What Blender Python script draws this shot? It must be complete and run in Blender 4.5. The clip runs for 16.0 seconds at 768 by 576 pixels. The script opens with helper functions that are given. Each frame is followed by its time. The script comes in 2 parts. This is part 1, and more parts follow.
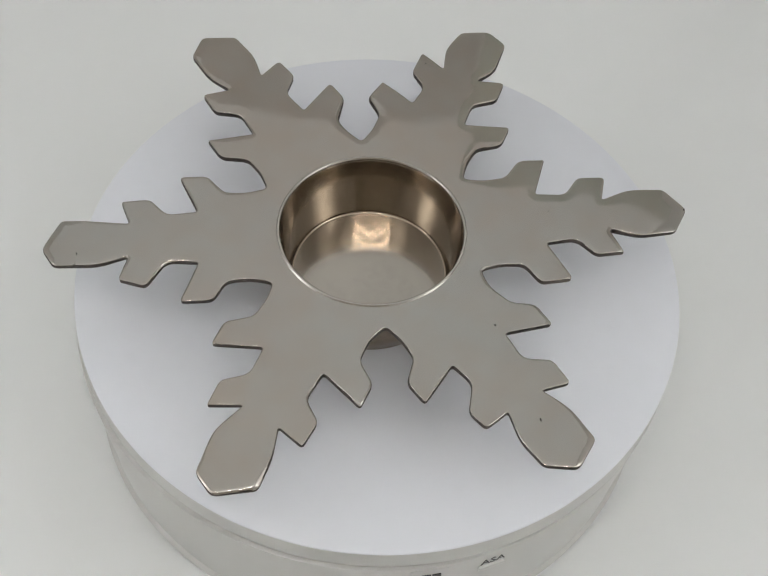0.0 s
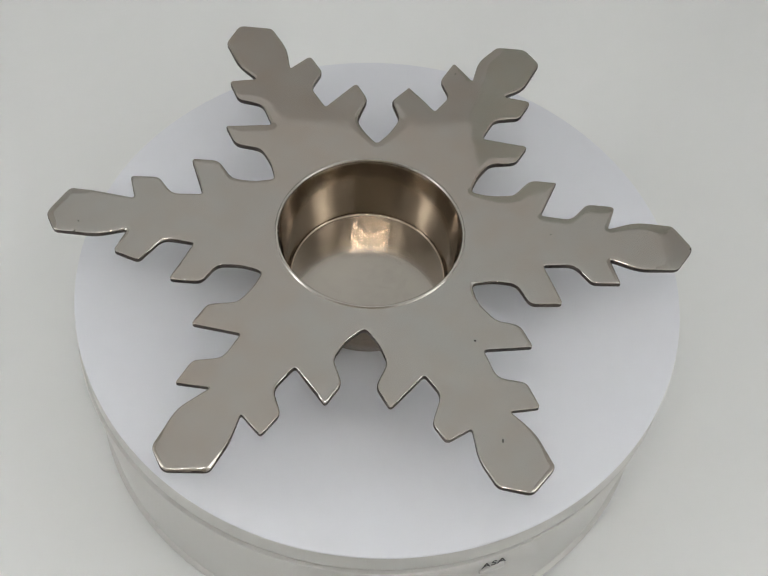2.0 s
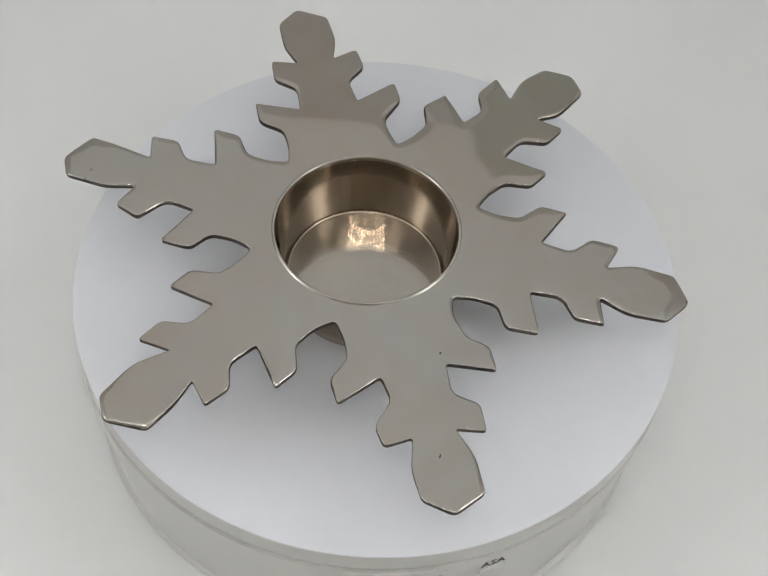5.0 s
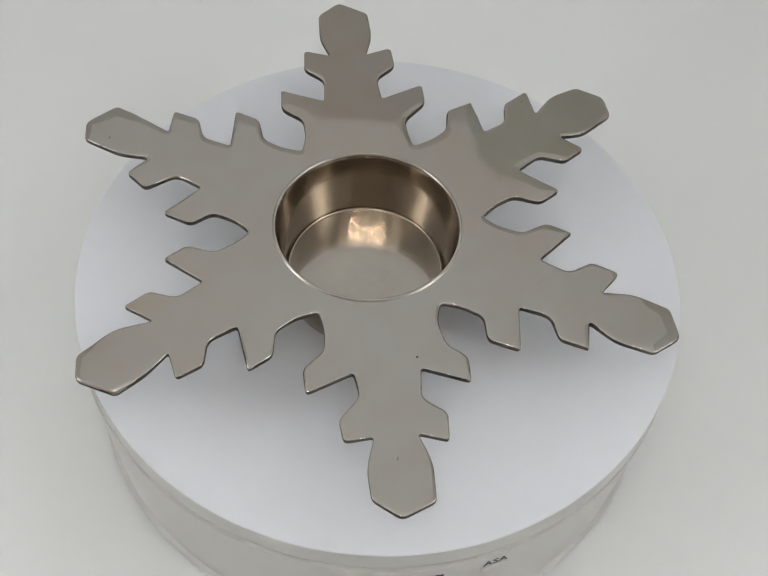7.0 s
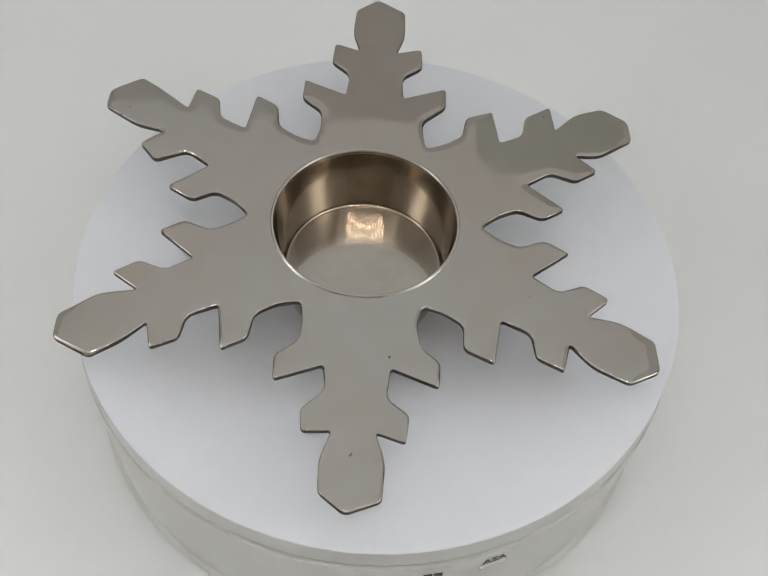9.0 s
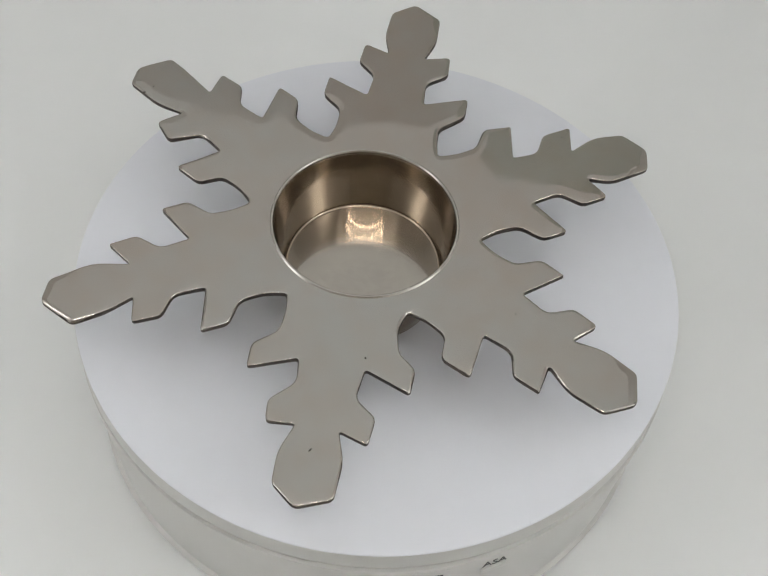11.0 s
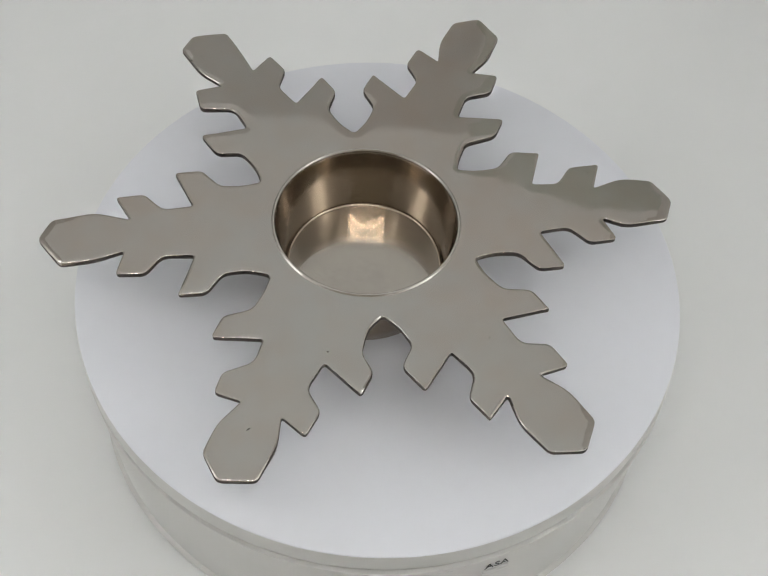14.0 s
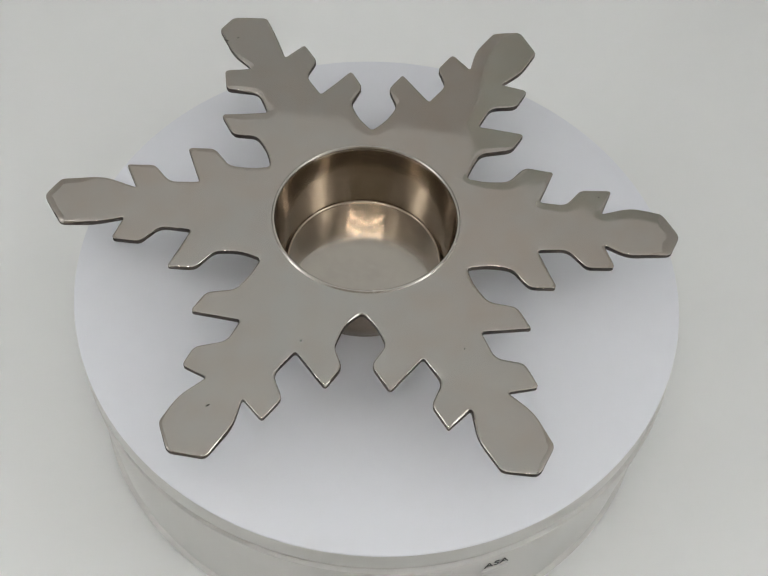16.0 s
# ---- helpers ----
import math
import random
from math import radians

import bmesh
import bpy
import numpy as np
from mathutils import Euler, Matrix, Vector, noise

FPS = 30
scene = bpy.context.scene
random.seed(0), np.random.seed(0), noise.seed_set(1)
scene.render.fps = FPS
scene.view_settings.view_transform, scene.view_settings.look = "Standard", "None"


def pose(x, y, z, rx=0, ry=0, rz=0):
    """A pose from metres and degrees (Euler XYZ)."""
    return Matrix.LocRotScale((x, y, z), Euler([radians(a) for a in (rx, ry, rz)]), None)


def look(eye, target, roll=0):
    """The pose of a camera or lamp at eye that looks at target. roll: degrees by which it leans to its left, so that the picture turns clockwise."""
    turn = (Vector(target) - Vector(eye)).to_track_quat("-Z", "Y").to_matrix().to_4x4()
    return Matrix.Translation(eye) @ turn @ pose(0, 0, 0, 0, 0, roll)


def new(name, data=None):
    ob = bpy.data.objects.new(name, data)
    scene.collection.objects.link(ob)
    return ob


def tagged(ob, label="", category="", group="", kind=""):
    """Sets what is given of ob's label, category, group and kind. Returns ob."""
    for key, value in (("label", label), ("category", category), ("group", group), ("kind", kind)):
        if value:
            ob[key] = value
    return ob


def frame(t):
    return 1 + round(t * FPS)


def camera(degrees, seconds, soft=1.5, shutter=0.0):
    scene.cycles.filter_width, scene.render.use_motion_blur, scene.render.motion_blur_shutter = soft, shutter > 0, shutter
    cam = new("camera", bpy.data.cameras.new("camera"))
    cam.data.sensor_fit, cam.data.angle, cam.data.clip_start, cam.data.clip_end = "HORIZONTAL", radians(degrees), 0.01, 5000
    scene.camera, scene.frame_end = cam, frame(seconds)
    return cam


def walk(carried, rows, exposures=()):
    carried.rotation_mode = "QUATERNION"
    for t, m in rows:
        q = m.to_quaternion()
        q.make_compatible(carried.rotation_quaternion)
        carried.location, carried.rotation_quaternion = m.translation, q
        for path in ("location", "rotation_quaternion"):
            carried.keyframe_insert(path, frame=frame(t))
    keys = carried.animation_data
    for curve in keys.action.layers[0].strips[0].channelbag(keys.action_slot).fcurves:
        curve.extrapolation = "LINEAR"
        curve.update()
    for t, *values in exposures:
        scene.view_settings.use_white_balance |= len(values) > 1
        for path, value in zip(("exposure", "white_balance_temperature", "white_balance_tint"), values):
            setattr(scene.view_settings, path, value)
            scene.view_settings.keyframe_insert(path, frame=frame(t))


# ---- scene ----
from mathutils import geometry

cam = camera(34.22, 16.0, soft=1.3)

EYE = (0.0, -0.1781, 0.2904)
AIM = [
    (0.0, 35.311, -2.664, 3.151), (0.5, 35.350, -2.672, 3.146), (1.0, 35.385, -2.663, 3.153), (1.5, 35.413, -2.649, 3.164),
    (2.0, 35.459, -2.641, 3.171), (2.5, 35.427, -2.645, 3.168), (3.0, 35.536, -2.644, 3.169), (3.5, 35.536, -2.651, 3.163),
    (4.0, 35.479, -2.662, 3.154), (6.5, 35.392, -2.603, 3.201), (7.0, 35.365, -2.574, 3.224), (7.5, 35.370, -2.579, 3.220),
    (8.0, 35.366, -2.592, 3.209), (8.5, 35.339, -2.600, 3.203), (9.0, 35.288, -2.610, 3.195), (11.5, 35.442, -2.585, 3.215),
    (12.0, 35.479, -2.550, 3.244), (12.5, 35.474, -2.516, 3.271), (13.0, 35.469, -2.512, 3.274), (13.5, 35.489, -2.507, 3.278),
    (14.0, 35.480, -2.528, 3.261), (14.5, 35.526, -2.518, 3.270), (15.0, 35.516, -2.505, 3.280), (15.5, 35.472, -2.514, 3.273),
    (16.0, 35.444, -2.546, 3.247)]
walk(cam, [(t, pose(*EYE, a, b, c)) for t, a, b, c in AIM])

# turn of the platter, in degrees
TURN = [
    (0.0, 29.46), (0.5, 27.73), (1.0, 25.27), (1.5, 23.09), (2.0, 20.89), (2.5, 18.95), (3.0, 16.75), (3.5, 14.75), (4.0, 12.60),
    (6.5, 2.13), (7.0, -0.00), (7.5, -1.94), (8.0, -4.25), (8.5, -6.60), (9.0, -8.61), (11.5, -18.36), (12.0, -20.56), (12.5, -23.01),
    (13.0, -25.14), (13.5, -26.94), (14.0, -29.25), (14.5, -31.23), (15.0, -33.55), (15.5, -35.77), (16.0, -38.53)]

# heights: plate top of the holder, platter top, seam of the platter
TOP, DISC, SEAM = 0.0680, 0.0454, 0.0386
R_DISC = 0.07303
AXIS = (0.00028, 0.00136)       # axis of the platter
ECC = (-0.00019, -0.00087)      # the platter's own centre lies beside its axis
OFF = (-0.00361, -0.00237)      # the holder stands a little beside the axis

# the tent: its walls in x and y, its height, thickness of the panel in front
X0, X1, Y0, Y1, H, WALL = -0.34, 0.245, -0.56, 0.58, 0.66, 0.012

# ---- world and exposure ----
world = bpy.data.worlds.new("world")
scene.world = world
world.use_nodes = True
world.node_tree.nodes["Background"].inputs[0].default_value = (1.0, 0.98, 0.95, 1)
world.node_tree.nodes["Background"].inputs[1].default_value = 0.34
scene.view_settings.exposure = 0.14


# unseen lamps added above and beside the tent for brightness: their light comes through the cloth
def added_lamp(m, width, depth, watts, colour):
    data = bpy.data.lights.new("added_lamp", "AREA")
    data.shape, data.size, data.size_y, data.energy, data.color = "RECTANGLE", width, depth, watts, colour
    lamp = tagged(new("added_lamp", data), "unseen soft rectangular lamp added outside the tent", "lamp", "studio lamps")
    lamp.matrix_world = m


COOL, NEUTRAL = (0.885, 0.955, 1.0), (0.955, 0.98, 1.0)
added_lamp(pose(-0.05, 0.34, 1.16), 0.70, 0.80, 2.62, COOL)
added_lamp(pose(-0.03, -0.21, H + 0.025), 0.50, 0.08, 0.58, NEUTRAL)
added_lamp(look((X0 - 0.04, -0.10, 0.34), (X0, -0.10, 0.34)), 0.09, 0.36, 1.03, NEUTRAL)
added_lamp(look((X1 + 0.04, -0.10, 0.34), (X1, -0.10, 0.34)), 0.09, 0.36, 0.90, NEUTRAL)


# ---- materials ----
def material(name, colour, rough, metal=0.0, var=0.06, scale=60.0, bump=0.0, bump_scale=400.0, rough_var=0.05, haze=0.0, other=None, spread=0.34):
    """A surface with broad blotches in its colour, finer change in its gloss and a little relief."""
    m = bpy.data.materials.new(name)
    m.use_nodes = True
    n, l = m.node_tree.nodes, m.node_tree.links
    b = n["Principled BSDF"]
    b.inputs["Metallic"].default_value = metal
    co = n.new("ShaderNodeTexCoord")

    def grain(s, detail):
        t = n.new("ShaderNodeTexNoise")
        t.inputs["Scale"].default_value, t.inputs["Detail"].default_value = s, detail
        l.new(co.outputs["Object"], t.inputs["Vector"])
        return t
    broad, fine = grain(scale, 4), grain(scale * 9, 6)
    mix = n.new("ShaderNodeMix")
    mix.data_type = "FLOAT"
    mix.inputs["Factor"].default_value = 0.35
    l.new(broad.outputs["Fac"], mix.inputs["A"])
    l.new(fine.outputs["Fac"], mix.inputs["B"])
    ramp = n.new("ShaderNodeValToRGB")
    ramp.color_ramp.elements[0].position, ramp.color_ramp.elements[1].position = 0.37, 0.63
    ramp.color_ramp.elements[0].color = (*[c * (1 - var) for c in colour], 1)
    ramp.color_ramp.elements[1].color = (*[min(1, c * (1 + var)) for c in (other or colour)], 1)
    l.new(mix.outputs["Result"], ramp.inputs["Fac"])
    l.new(ramp.outputs["Color"], b.inputs["Base Color"])
    span = n.new("ShaderNodeMapRange")
    span.inputs["From Min"].default_value, span.inputs["From Max"].default_value = 0.3, 0.7
    span.inputs["To Min"].default_value, span.inputs["To Max"].default_value = max(0.01, rough - rough_var), rough + rough_var
    l.new(mix.outputs["Result"], span.inputs["Value"])
    l.new(span.outputs["Result"], b.inputs["Roughness"])
    if bump:
        rel = grain(bump_scale, 1)
        bp = n.new("ShaderNodeBump")
        bp.inputs["Strength"].default_value, bp.inputs["Distance"].default_value = 1.0, bump
        l.new(rel.outputs["Fac"], bp.inputs["Height"])
        l.new(bp.outputs["Normal"], b.inputs["Normal"])
    if haze:
        # fine scratches that spread part of the shine
        dull, mixed = n.new("ShaderNodeBsdfPrincipled"), n.new("ShaderNodeMixShader")
        dull.inputs["Metallic"].default_value, dull.inputs["Roughness"].default_value = metal, spread
        veil = n.new("ShaderNodeMapRange")
        veil.inputs["From Min"].default_value, veil.inputs["From Max"].default_value = 0.35, 0.65
        veil.inputs["To Min"].default_value, veil.inputs["To Max"].default_value = haze * 0.6, haze * 1.4
        l.new(broad.outputs["Fac"], veil.inputs["Value"])
        l.new(veil.outputs["Result"], mixed.inputs[0])
        l.new(ramp.outputs["Color"], dull.inputs["Base Color"])
        l.new(b.outputs[0], mixed.inputs[1])
        l.new(dull.outputs[0], mixed.inputs[2])
        l.new(mixed.outputs[0], n["Material Output"].inputs["Surface"])
    return m


def thin_cloth(name, colour, passing):
    """Woven white cloth that lets part of the light through."""
    m = bpy.data.materials.new(name)
    m.use_nodes = True
    n, l = m.node_tree.nodes, m.node_tree.links
    n.remove(n["Principled BSDF"])
    co, weave = n.new("ShaderNodeTexCoord"), n.new("ShaderNodeTexNoise")
    weave.inputs["Scale"].default_value, weave.inputs["Detail"].default_value = 14, 6
    l.new(co.outputs["Object"], weave.inputs["Vector"])
    ramp = n.new("ShaderNodeValToRGB")
    ramp.color_ramp.elements[0].color = (*[c * 0.97 for c in colour], 1)
    ramp.color_ramp.elements[1].color = (*colour, 1)
    l.new(weave.outputs["Fac"], ramp.inputs["Fac"])
    dif, tra, mix = n.new("ShaderNodeBsdfDiffuse"), n.new("ShaderNodeBsdfTranslucent"), n.new("ShaderNodeMixShader")
    mix.inputs[0].default_value = passing
    for k, b in enumerate((dif, tra)):
        l.new(ramp.outputs["Color"], b.inputs["Color"])
        l.new(b.outputs[0], mix.inputs[1 + k])
    l.new(mix.outputs[0], n["Material Output"].inputs["Surface"])
    return m


def glow(name, colour, strength):
    m = bpy.data.materials.new(name)
    m.use_nodes = True
    b = m.node_tree.nodes["Principled BSDF"]
    b.inputs["Base Color"].default_value = (0.8, 0.8, 0.8, 1)
    b.inputs["Emission Color"].default_value = (*colour, 1)
    b.inputs["Emission Strength"].default_value = strength
    return m


NICKEL = material("polished_nickel", (0.485, 0.424, 0.37), 0.05, 1.0, 0.10, 15, 0.00028, 26, 0.018, haze=0.175, other=(0.405, 0.392, 0.365))
# the cup's dim inner reflections are put into this darker nickel
NICKEL_CUP = material("spun_nickel_dimmed", (0.35, 0.29, 0.228), 0.05, 1.0, 0.14, 90, 0.0, 120, 0.015, haze=0.17, spread=0.26)
CUP_FLOOR = material("brushed_nickel", (0.45, 0.415, 0.365), 0.05, 1.0, 0.07, 60, 0.0, 200, 0.02, haze=0.58, spread=0.22)
RIM = material("bright_rim", (0.50, 0.47, 0.43), 0.24, 1.0, 0.12, 90, 0.0, 200, 0.06)
# tarnish, darkened further to hold the dark reflections of the plate's sides
EDGE = material("tarnish_dark_reflection", (0.055, 0.045, 0.038), 0.5, 0.5, 0.8, 120, 0.0001, 900, 0.12)
DARK = material("dark_pit", (0.06, 0.05, 0.042), 0.6, 0.2, 0.3, 900)
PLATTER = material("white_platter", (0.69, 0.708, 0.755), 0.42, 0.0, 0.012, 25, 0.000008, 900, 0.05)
# weaker light on the turntable's sides is put into this greyer white
SHELL = material("white_shell_shaded", (0.555, 0.553, 0.537), 0.35, 0.0, 0.008, 25, 0.0, 900, 0.02)
PRINT = material("black_print", (0.02, 0.02, 0.02), 0.5, 0.0, 0.1, 300)
BADGE = material("grey_inlay", (0.52, 0.52, 0.512), 0.40, 0.0, 0.03, 200)
PAPER = material("white_backdrop", (0.772, 0.787, 0.784), 0.85, 0.0, 0.012, 6, 0.00002, 500, 0.05)
CLOTH = material("white_tent_cloth", (0.76, 0.75, 0.73), 0.9, 0.0, 0.02, 10, 0.0001, 700, 0.05)
ROOF = thin_cloth("thin_white_cloth", (0.90, 0.89, 0.875), 0.5)
DIM_ROOM = material("dim_room_brown", (0.52, 0.485, 0.43), 0.9, 0.0, 0.03, 10, 0.0001, 700, 0.05)
CLOTH_GREEN = material("grey_green_reflection_sheet", (0.67, 0.70, 0.665), 0.9, 0.0, 0.03, 10, 0.0001, 700, 0.05)
HOUSING = material("black_lamp_housing", (0.04, 0.04, 0.04), 0.5, 0.0, 0.1, 60)
LED = glow("led_glow", (1.0, 0.96, 0.92), 56.0)


# ---- mesh helpers ----
def shade(bm, angle=40):
    for f in bm.faces:
        f.smooth = True
    for e in bm.edges:
        e.smooth = not (len(e.link_faces) == 2 and e.calc_face_angle(0) > radians(angle))


def part(name, bm, mat, parent=None, label="", angle=40):
    shade(bm, angle)
    me = bpy.data.meshes.new(name)
    bm.to_mesh(me)
    bm.free()
    me.materials.append(mat)
    ob = new(name, me)
    if parent is not None:
        ob.parent = parent
    return tagged(ob, label)


def lathe(outline, steps=128):
    """A body of revolution from (radius, height) pairs; radius 0 closes it."""
    bm = bmesh.new()
    rings = []
    for r, z in outline:
        if r == 0:
            rings.append([bm.verts.new((0, 0, z))])
        else:
            rings.append([bm.verts.new((r * math.cos(2 * math.pi * k / steps), r * math.sin(2 * math.pi * k / steps), z)) for k in range(steps)])
    for a, b in zip(rings, rings[1:]):
        for k in range(steps):
            q = [a[k % len(a)], a[(k + 1) % len(a)], b[(k + 1) % len(b)], b[k % len(b)]]
            q = list(dict.fromkeys(q))
            if len(q) > 2:
                bm.faces.new(q)
    bmesh.ops.recalc_face_normals(bm, faces=bm.faces)
    return bm


def box(sx, sy, sz, x=0, y=0, z=0, bevel=0.0):
    bm = bmesh.new()
    bmesh.ops.create_cube(bm, size=1, matrix=Matrix.Translation((x, y, z)) @ Matrix.Diagonal((sx, sy, sz, 1)))
    if bevel:
        bmesh.ops.bevel(bm, geom=bm.edges[:], offset=bevel, segments=2, affect="EDGES", profile=0.5)
    return bm


# ---- the tent round the turntable ----
def slab(name, size, at, mat, label):
    ob = part(name, box(*size), mat)
    ob.location = at
    return tagged(ob, label, kind="structure")


slab("floor", (X1 - X0, Y1 - Y0, 0.012), ((X0 + X1) / 2, (Y0 + Y1) / 2, -0.006), PAPER, "matt white paper floor under the turntable")


def sheet(name, wide, high, m, mat, label):
    """A stretched piece of tent cloth."""
    bm = bmesh.new()
    bmesh.ops.create_grid(bm, x_segments=8, y_segments=8, size=0.5, matrix=Matrix.Diagonal((wide, high, 1, 1)))
    ob = part(name, bm, mat)
    ob.matrix_world = m
    return tagged(ob, label, kind="structure")


MX, MY = (X0 + X1) / 2, (Y0 + Y1) / 2
sheet("ceiling", X1 - X0, Y1 - Y0, pose(MX, MY, H), ROOF, "thin white cloth roof of the photo tent")
sheet("wall_back", X1 - X0, H, pose(MX, Y1, H / 2, 90), ROOF, "thin white cloth back wall of the photo tent")
sheet("wall_left", Y1 - Y0, H, pose(X0, MY, H / 2, 90, 0, 90), ROOF, "thin white cloth side wall lit from outside")
sheet("wall_right", Y1 - Y0, H, pose(X1, MY, H / 2, 90, 0, 90), ROOF, "thin white cloth side wall lit from outside")
# unseen panel in place of the dim room, holds back light from the front
slab("wall_front", (X1 - X0, WALL, H), (MX, Y0 - WALL / 2, H / 2), DIM_ROOM, "brown panel added for the dim room before the tent")


def reflection_sheet():
    """An unseen sheet added before the back wall for the plate to mirror, from the floor up, cut aslant at its top
    corner.
    """
    bm = bmesh.new()
    face = bm.faces.new([bm.verts.new((x, 0.476, z)) for x, z in ((0.062, 0.001), (X1 - 0.002, 0.001), (X1 - 0.002, 0.632), (0.160, 0.620), (0.090, 0.606), (0.070, 0.580), (0.058, 0.540), (0.064, 0.480))])
    more = bmesh.ops.extrude_face_region(bm, geom=[face])["geom"]
    bmesh.ops.translate(bm, verts=[v for v in more if isinstance(v, bmesh.types.BMVert)], vec=(0, 0.004, 0))
    bmesh.ops.recalc_face_normals(bm, faces=bm.faces)
    return tagged(part("reflection_sheet", bm, CLOTH_GREEN), "unseen grey-green sheet added for the plate's reflection", kind="structure")


reflection_sheet()


def led_panel(m, nx, sx, rows, size, glowing):
    """A flat lamp with rows of lights round a framed window of dimmer lights; it shines down its own -z."""
    lamp = new("led_panel")
    low, high = min(rows) - 0.012, max(rows) + 0.012
    part("housing", box(nx * sx + 0.012, high - low, 0.014, 0, (low + high) / 2, 0.009, 0.002), HOUSING, lamp, "black lamp housing")
    tile = box(*size, 0.003)
    me = bpy.data.meshes.new("light_tile")
    tile.to_mesh(me)
    tile.free()
    me.materials.append(glowing)
    for y in rows:
        for i in range(nx):
            one = new("light_tile", me)
            one.parent = lamp
            one.location = ((i - (nx - 1) / 2) * sx, y, 0)
    window = part("lamp_window", box(0.20, 0.016, 0.004, 0, 0, 0, 0.001), CLOTH, lamp, "pale grey window between the lights")
    window.location = (0.010, -0.001, -0.004)
    lamp.matrix_world = m
    return tagged(lamp, "black flat lamp with rows of small bright lights", "lamp")


led_panel(pose(0.004, -0.260, H - 0.018), 12, 0.026, (-0.021, 0.019), (0.012, 0.008), LED)

# ---- turntable ----
def turntable():
    table = tagged(new("turntable"), "round glossy white motorised display turntable", "turntable")
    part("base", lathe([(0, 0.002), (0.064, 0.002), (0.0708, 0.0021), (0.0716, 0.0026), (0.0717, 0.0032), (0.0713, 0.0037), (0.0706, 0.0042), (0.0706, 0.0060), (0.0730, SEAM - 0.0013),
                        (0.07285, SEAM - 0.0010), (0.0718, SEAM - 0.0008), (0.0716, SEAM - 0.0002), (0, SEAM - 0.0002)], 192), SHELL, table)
    for k in range(4):
        a = radians(45 + 90 * k)
        foot = part("rubber_foot", lathe([(0, 0), (0.006, 0), (0.0065, 0.0006), (0.0065, 0.003), (0, 0.003)], 24), HOUSING, table, "black rubber foot")
        foot.location = (0.055 * math.cos(a), 0.055 * math.sin(a), 0)
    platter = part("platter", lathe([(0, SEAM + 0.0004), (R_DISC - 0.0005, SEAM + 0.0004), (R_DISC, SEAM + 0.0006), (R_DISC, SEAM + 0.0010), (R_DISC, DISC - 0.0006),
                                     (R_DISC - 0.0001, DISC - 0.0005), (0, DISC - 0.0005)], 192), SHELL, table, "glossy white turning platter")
    platter.data.transform(Matrix.Translation((*ECC, 0)))
    # the top gets its own lighter white; the side keeps the shaded one
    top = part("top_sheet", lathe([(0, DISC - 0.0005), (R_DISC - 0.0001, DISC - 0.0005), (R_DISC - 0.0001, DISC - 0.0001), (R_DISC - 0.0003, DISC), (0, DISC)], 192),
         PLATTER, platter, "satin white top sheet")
    top.data.transform(Matrix.Translation((*ECC, 0)))
    return table, platter


table, platter = turntable()


# ---- snowflake candle holder ----
# one side of an arm, from the notch beside it to its end: along the arm, across it, and how far the corner is rounded (mm)
SIDE = [
    (23.1, 13.1, 1.2), (27.6, 12.2, 3.0), (32.9, 12.6, 1.6), (36.9, 17.6, 1.5), (43.1, 17.4, 0.3), (39.0, 7.1, 0.9), (46.0, 6.5, 1.8), (49.9, 11.3, 1.3), (56.4, 10.9, 0.3),
    (54.4, 4.5, 0.8), (61.0, 6.7, 2.2), (69.4, 6.3, 1.1)]
# angle of each arm, the length to its end and how far the end leans aside (mm)
ARMS = [(-80.3, 72.6, -0.9), (-19.7, 73.6, -0.1), (39.9, 71.9, -0.8), (98.9, 73.7, 0.9), (158.9, 73.4, 1.4), (219.0, 73.6, -0.3)]
# corners that came out of the casting off the pattern: arm, side, corner, shift along, shift across (mm)
QUIRKS = [
    (4, 1, 7, 0.5, 1.7), (0, -1, 8, -1.6, -0.2), (2, -1, 10, -1.5, 0.5), (5, -1, 11, 1.2, -0.9), (5, 1, 11, -0.9, 1.1), (3, -1, 2, -1.3, -0.5),
    (5, -1, 9, -1.3, -0.4), (0, -1, 6, -1.3, -0.2), (0, -1, 11, -1.3, 0.0), (1, -1, 3, -1.2, 0.3), (4, 1, 11, 1.2, 0.1), (2, 1, 11, -0.9, -0.8),
    (4, 1, 3, -1.1, 0.0), (4, -1, 10, -0.1, -1.1), (0, 1, 2, 0.8, 0.7), (2, 1, 4, 0.6, -0.8), (2, 1, 8, 0.7, 0.7), (2, 1, 5, 1.0, -0.2)]
THICK = 0.0016


def rounded(corners, steps=4):
    """Replaces each corner (x, y, r) by a short curve that starts r before it."""
    out = []
    n = len(corners)
    for k in range(n):
        p, c, q = (Vector(corners[i % n][:2]) for i in (k - 1, k, k + 1))
        r = min(corners[k][2], (p - c).length * 0.45, (q - c).length * 0.45)
        a, b = c + (p - c).normalized() * r, c + (q - c).normalized() * r
        for s in range(steps + 1):
            u = s / steps
            out.append(a * (1 - u) ** 2 + c * 2 * u * (1 - u) + b * u * u)
    return out


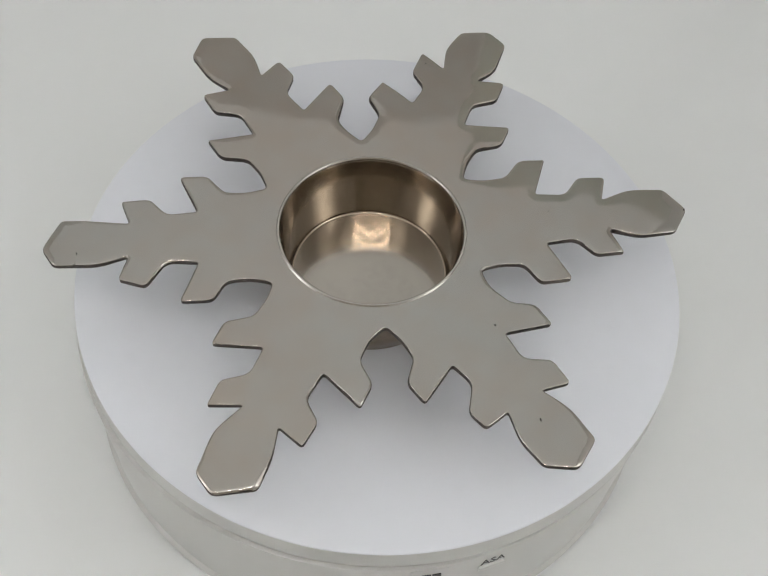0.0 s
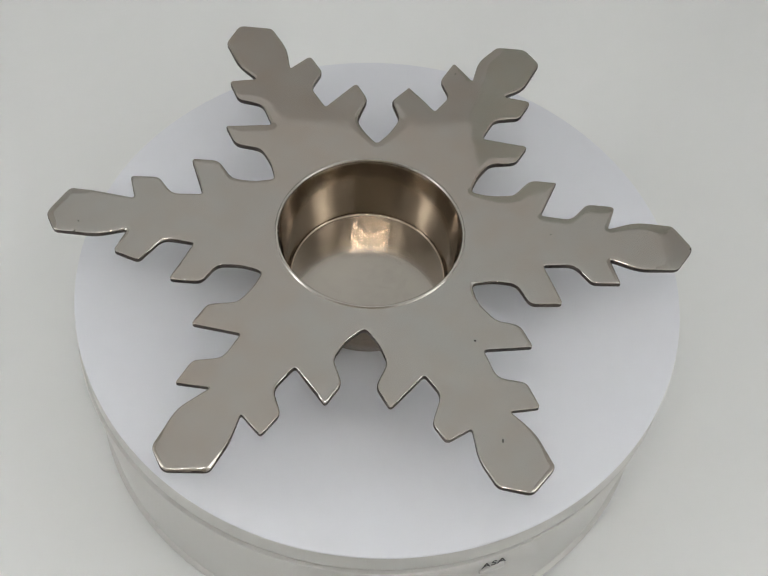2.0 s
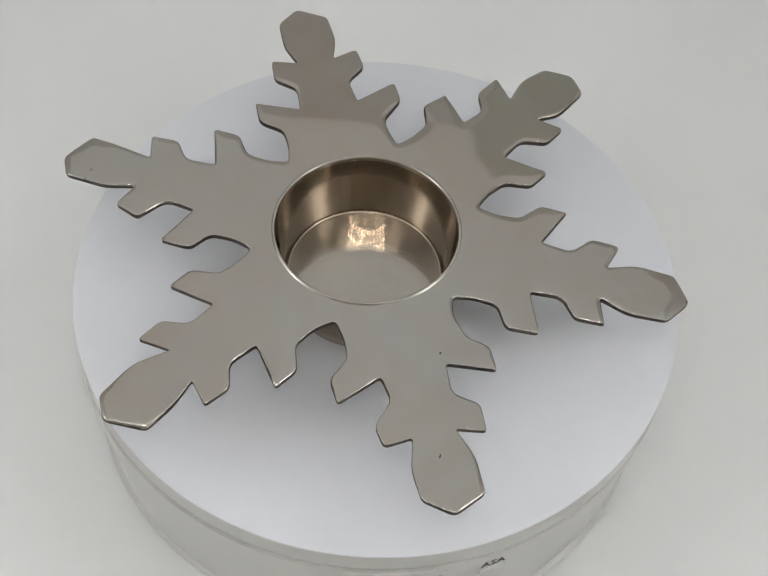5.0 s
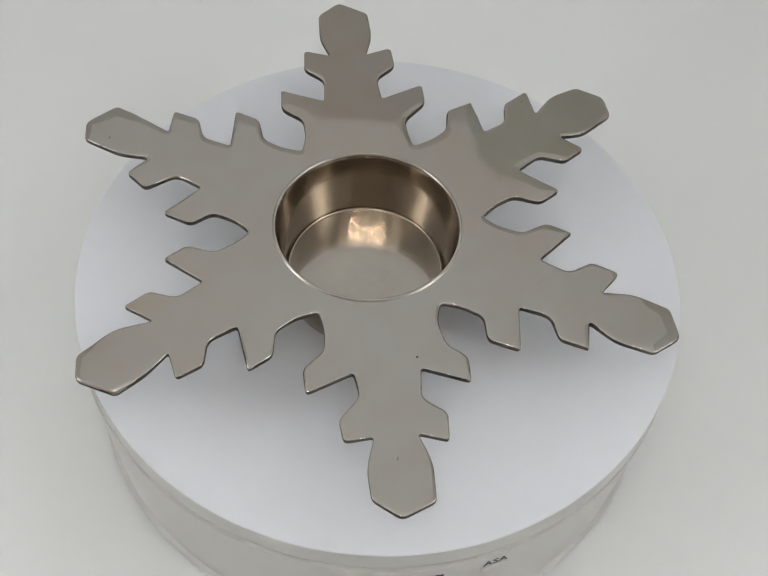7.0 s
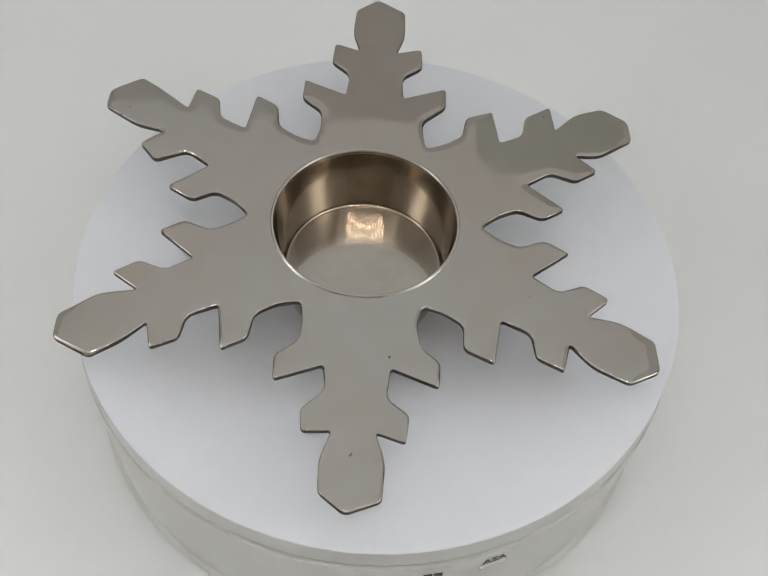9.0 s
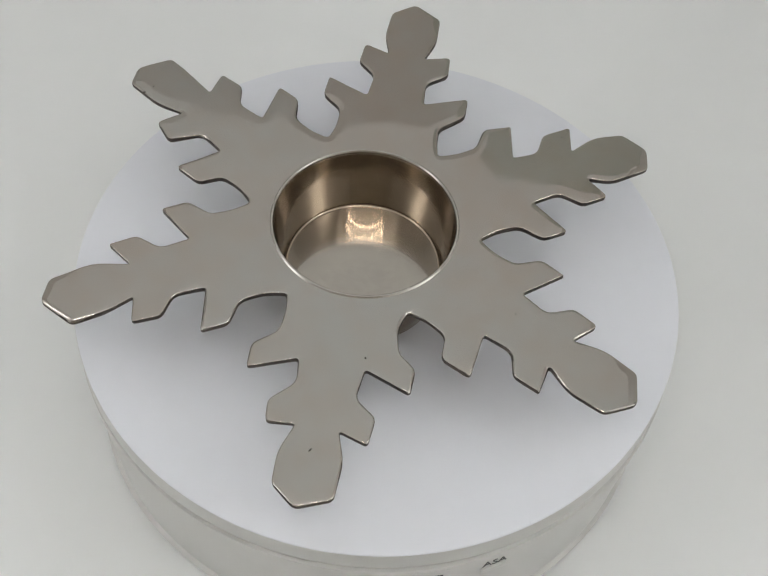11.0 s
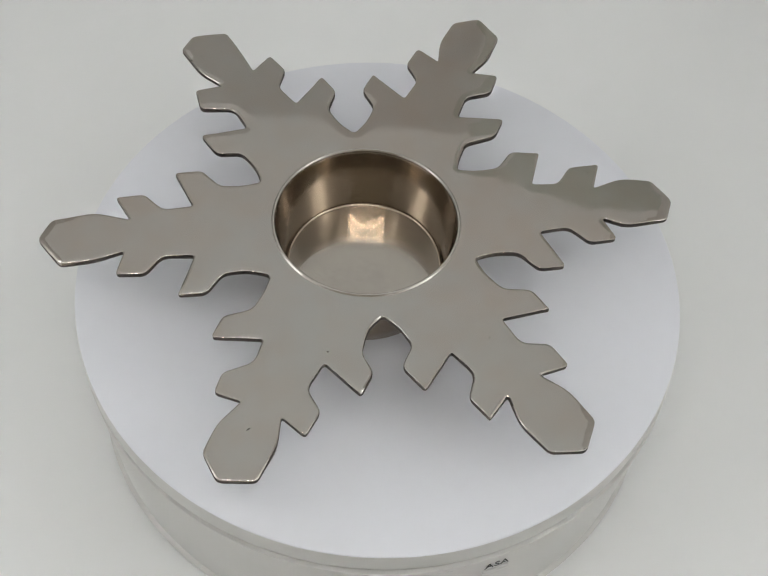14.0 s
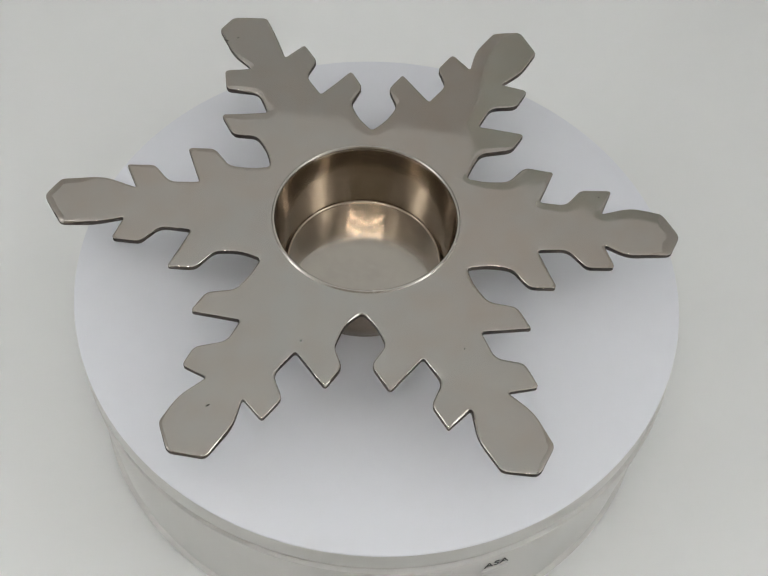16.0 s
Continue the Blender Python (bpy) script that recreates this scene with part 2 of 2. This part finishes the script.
def snowflake_outline():
    corners = []
    for k, (angle, length, lean) in enumerate(ARMS):
        turn = Matrix.Rotation(radians(angle), 2)
        both = {}
        for s in (-1, 1):
            shift = {c: (dx, dy) for arm, at, c, dx, dy in QUIRKS if (arm, at) == (k, s)}
            both[s] = [(x + shift.get(c, (0, 0))[0], s * (y + shift.get(c, (0, 0))[1]), r) for c, (x, y, r) in enumerate(SIDE)]
        side, other = both[-1], both[1][:0:-1]
        for x, y, r in side + [(length, lean, 1.4)] + other:
            v = turn @ Vector((x + random.uniform(-0.1, 0.1), y + random.uniform(-0.1, 0.1)))
            r = random.uniform(0.35, 1.3) if r < 0.4 else r
            corners.append((v.x / 1000, v.y / 1000, r / 1000))
    return rounded(corners)


def finer(line, step):
    """The closed outline with its long stretches cut into steps."""
    out = []
    for p, q in zip(line, line[1:] + line[:1]):
        cuts = max(1, math.ceil((q - p).length / step))
        out += [p.lerp(q, k / cuts) for k in range(cuts)]
    return out


def edge_distance(p, line):
    """For points p the distance to the closed outline and the number of its nearest stretch."""
    ends = np.roll(line, -1, 0) - line
    size = (ends ** 2).sum(1)
    far, near = np.empty(len(p)), np.empty(len(p), int)
    for k in range(0, len(p), 400):
        d = p[k:k + 400, None] - line[None]
        u = np.clip((d * ends).sum(2) / size, 0, 1)
        gap = ((d - u[..., None] * ends) ** 2).sum(2)
        near[k:k + 400] = gap.argmin(1)
        far[k:k + 400] = np.sqrt(gap.min(1))
    return far, near


def inside(p, line):
    """Which of the points p lie within the closed outline."""
    q = np.roll(line, -1, 0)
    odd = np.zeros(len(p), bool)
    for a, b in zip(line, q):
        if a[1] != b[1]:
            odd ^= ((a[1] > p[:, 1]) != (b[1] > p[:, 1])) & (p[:, 0] < (b[0] - a[0]) * (p[:, 1] - a[1]) / (b[1] - a[1]) + a[0])
    return odd


def plate_mesh(hole):
    """The cast star with a round hole: a rounded polished rim, a slightly cushioned top, plain below."""
    flat = finer(snowflake_outline(), 0.0009)
    n = len(flat)
    line = np.array([p[:] for p in flat])
    along = np.roll(line, -1, 0) - np.roll(line, 1, 0)
    inward = np.c_[-along[:, 1], along[:, 0]] / np.linalg.norm(along, axis=1)[:, None]
    # hand polishing rounds the rim more in some places than in others
    worn = np.array([0.00026 + 0.0012 * max(0.0, noise.noise((p.x * 70, p.y * 70, 3.0)) + 0.05) for p in flat])
    # points of the top: the outline, the hole, rows along the rim, and an even spread between
    steps = 128
    circle = np.array([(hole * math.cos(2 * math.pi * k / steps), hole * math.sin(2 * math.pi * k / steps)) for k in range(steps)])
    rows = []
    for u in (0.06, 0.18, 0.36, 0.6, 1.0, 1.6, 2.6):
        at = line + inward * (worn * u)[:, None]
        away, _ = edge_distance(at, line)
        rows.append(at[away > worn * u * 0.97])
    side = np.arange(-0.076, 0.0761, 0.0013)
    grid = np.array([(x + 0.00065 * (k % 2), y * 0.92) for k, y in enumerate(side) for x in side])
    grid = grid[inside(grid, line) & (np.linalg.norm(grid, axis=1) > hole + 0.0006)]
    away, near = edge_distance(grid, line)
    grid = grid[away > worn[near] * 2.6 + 0.0004]
    pts = np.concatenate([line, circle, *rows, grid])
    edges = [(k, (k + 1) % n) for k in range(n)] + [(n + k, n + (k + 1) % steps) for k in range(steps)]
    flat_verts, _, faces, *_ = geometry.delaunay_2d_cdt([Vector(p) for p in pts], edges, [], 0, 1e-7)
    pts = np.array([v[:] for v in flat_verts])
    faces = [f for f in faces if len(f) == 3]
    mid = np.array([pts[list(f)].mean(0) for f in faces])
    keep = inside(mid, line) & ~inside(mid, circle)
    # height of each point: rounded rim and soft cushion, deeper at the ends of the arms
    away, near = edge_distance(pts, line)
    v = np.clip(1 - away / worn[near], 0, 1)
    reach = np.max([pts @ (math.cos(radians(a)), math.sin(radians(a))) for a, length, lean in ARMS], axis=0)
    end = np.clip((reach - 0.0635) / 0.005, 0, 1)
    end = end * end * (3 - 2 * end)
    soft, sag = 0.0022 - 0.0004 * end, 0.00006 + 0.00018 * end
    z = -0.72 * worn[near] * (1 - np.sqrt(1 - v * v * 0.985)) - sag * np.clip(1 - away / soft, 0, 1) ** 2
    bm = bmesh.new()
    verts = [bm.verts.new((x, y, h)) for (x, y), h in zip(pts, z)]
    # tarnish in the notches and here and there along the rim, dark reflections coloured in with it
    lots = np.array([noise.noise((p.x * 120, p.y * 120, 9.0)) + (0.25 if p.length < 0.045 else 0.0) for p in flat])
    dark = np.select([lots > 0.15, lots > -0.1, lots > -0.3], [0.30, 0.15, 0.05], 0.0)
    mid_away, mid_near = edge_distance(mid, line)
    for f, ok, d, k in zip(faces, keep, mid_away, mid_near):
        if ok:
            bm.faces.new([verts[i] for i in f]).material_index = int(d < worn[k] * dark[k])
    # sides and underside
    edge_z = z[:n]
    rings = [verts[:n]]
    for inset, drop in ((0.0, THICK * 0.75), (0.00025, THICK), (0.0007, THICK)):
        rings.append([bm.verts.new((*(line[k] + inward[k] * inset), min(edge_z[k] - 0.0001, -drop))) for k in range(n)])
    for a, b in zip(rings, rings[1:]):
        for k in range(n):
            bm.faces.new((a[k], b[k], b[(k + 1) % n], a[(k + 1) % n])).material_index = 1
    low = [bm.verts.new((x, y, -THICK)) for x, y in circle]
    under = [bm.edges.get((rings[-1][k], rings[-1][(k + 1) % n])) for k in range(n)] + [bm.edges.new((low[k], low[(k + 1) % steps])) for k in range(steps)]
    bmesh.ops.triangle_fill(bm, edges=under, use_beauty=True)
    bmesh.ops.recalc_face_normals(bm, faces=bm.faces)
    return bm


def candle_holder():
    holder = tagged(new("candle_holder"), "polished nickel snowflake tealight holder on the white platter", "candle holder")
    plate = part("plate", plate_mesh(0.0215), NICKEL, holder, "six-armed polished nickel snowflake plate", 50)
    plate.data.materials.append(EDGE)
    # nicks and specks left by the casting: place, size, turn
    for x, y, w, h, turn in ((9.8, -58.9, 0.35, 1.1, -20), (12.7, -34.6, 0.5, 0.5, 0), (-63.9, 17.7, 1.3, 0.25, 35), (-62.4, 20.4, 0.7, 0.25, 80), (68.7, -24.7, 0.5, 0.25, 60),
                             (35.4, 41.7, 0.5, 0.3, 20), (39.3, -12.2, 0.3, 0.3, 0)):
        nick = lathe([(0, -0.00004), (0.0005, -0.00004), (0.00042, 0.00003), (0, 0.00001)], 10)
        pit = part("nick", nick, DARK, holder, "small dark casting nick")
        pit.matrix_basis = pose(x / 1000, y / 1000, 0, 0, 0, turn) @ Matrix.Diagonal((w, h, 1, 1))
    d = TOP - DISC
    cup = [(0.0179, -0.0172), (0.0182, -0.0172), (0.0185, -0.0170), (0.01874, -0.0165), (0.01878, -0.0161), (0.01887, -0.0154), (0.01893, -0.0149), (0.02058, -0.0017),
           (0.02064, -0.0013), (0.0207, -0.0007), (0.0212, -0.0007), (0.0213, -0.0030), (0.0190, -0.0180), (0.0186, -d + 0.0008), (0.0180, -d + 0.0001), (0.0172, -d), (0.0, -d)]
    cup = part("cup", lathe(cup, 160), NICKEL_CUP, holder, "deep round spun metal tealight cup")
    part("cup_floor", lathe([(0.0179 * k / 12, -0.0172 + 0.0005 * (1 - (k / 12) ** 2)) for k in range(13)] + [(0.0179, -0.0176), (0.0, -0.0176)], 160), CUP_FLOOR, cup, "brushed metal floor of the cup, slightly domed")
    part("rim", lathe([(0.0212, -0.0007), (0.0207, -0.0007), (0.02070, -0.0002), (0.0208, 0.0001), (0.0210, 0.0003), (0.0213, 0.0003), (0.0216, 0.0000), (0.0216, -0.0005)], 160), RIM, cup, "bright raised rim")
    return holder


holder = candle_holder()


# ---- marks on the turntable's side ----
def on_side(angle, z, out=0.00025):
    """A pose on the side of the base: x along the rim to the right, y up, z outward."""
    a = radians(angle)
    r = 0.0706 + 0.0024 * (z - 0.006) / (SEAM - 0.0073) + out
    return Matrix.Translation((r * math.cos(a), r * math.sin(a), z)) @ Matrix.Rotation(a + math.pi / 2, 4, "Z") @ Matrix.Rotation(math.pi / 2, 4, "X")


def lettering(text, size):
    curve = bpy.data.curves.new("lettering", "FONT")
    curve.body, curve.size, curve.extrude, curve.align_x, curve.shear = text, size, 0.00004, "CENTER", 0.0
    curve.resolution_u = 3
    temp = new("lettering", curve)
    me = bpy.data.meshes.new_from_object(temp.evaluated_get(bpy.context.evaluated_depsgraph_get()))
    bpy.data.objects.remove(temp)
    me.materials.clear()
    me.materials.append(PRINT)
    return me


word = new("lettering", lettering("ASA", 0.0033))
word.parent = table
word.matrix_basis = on_side(-65.75, 0.0324)
tagged(word, "small black printed letters")
slot = part("raised_bar", box(0.0062, 0.0016, 0.0008, 0, 0, 0, 0.0003), SHELL, table, "small raised white bar")
slot.matrix_basis = on_side(-65.8, 0.0300)
inlay = part("inlay", box(0.0085, 0.0090, 0.0004, 0, 0, 0, 0.0002), BADGE, table, "pale grey rectangular inlay")
inlay.matrix_basis = on_side(-77.4, 0.0320)
for dx in (-0.0013, 0.0010):
    bar = part("print_bar", box(0.0019, 0.0030, 0.0002, dx, 0, 0.0003), PRINT, table, "short black printed mark")
    bar.matrix_basis = on_side(-76.9, 0.0328)


def motions():
    spun = []
    for t, a in TURN:
        x, y = Matrix.Rotation(radians(a), 2) @ Vector(OFF)
        spun.append((t, pose(x, y, TOP, 0, 0, a)))
    walk(holder, spun)
    walk(platter, [(t, pose(*AXIS, 0, 0, 0, a)) for t, a in TURN])


motions()
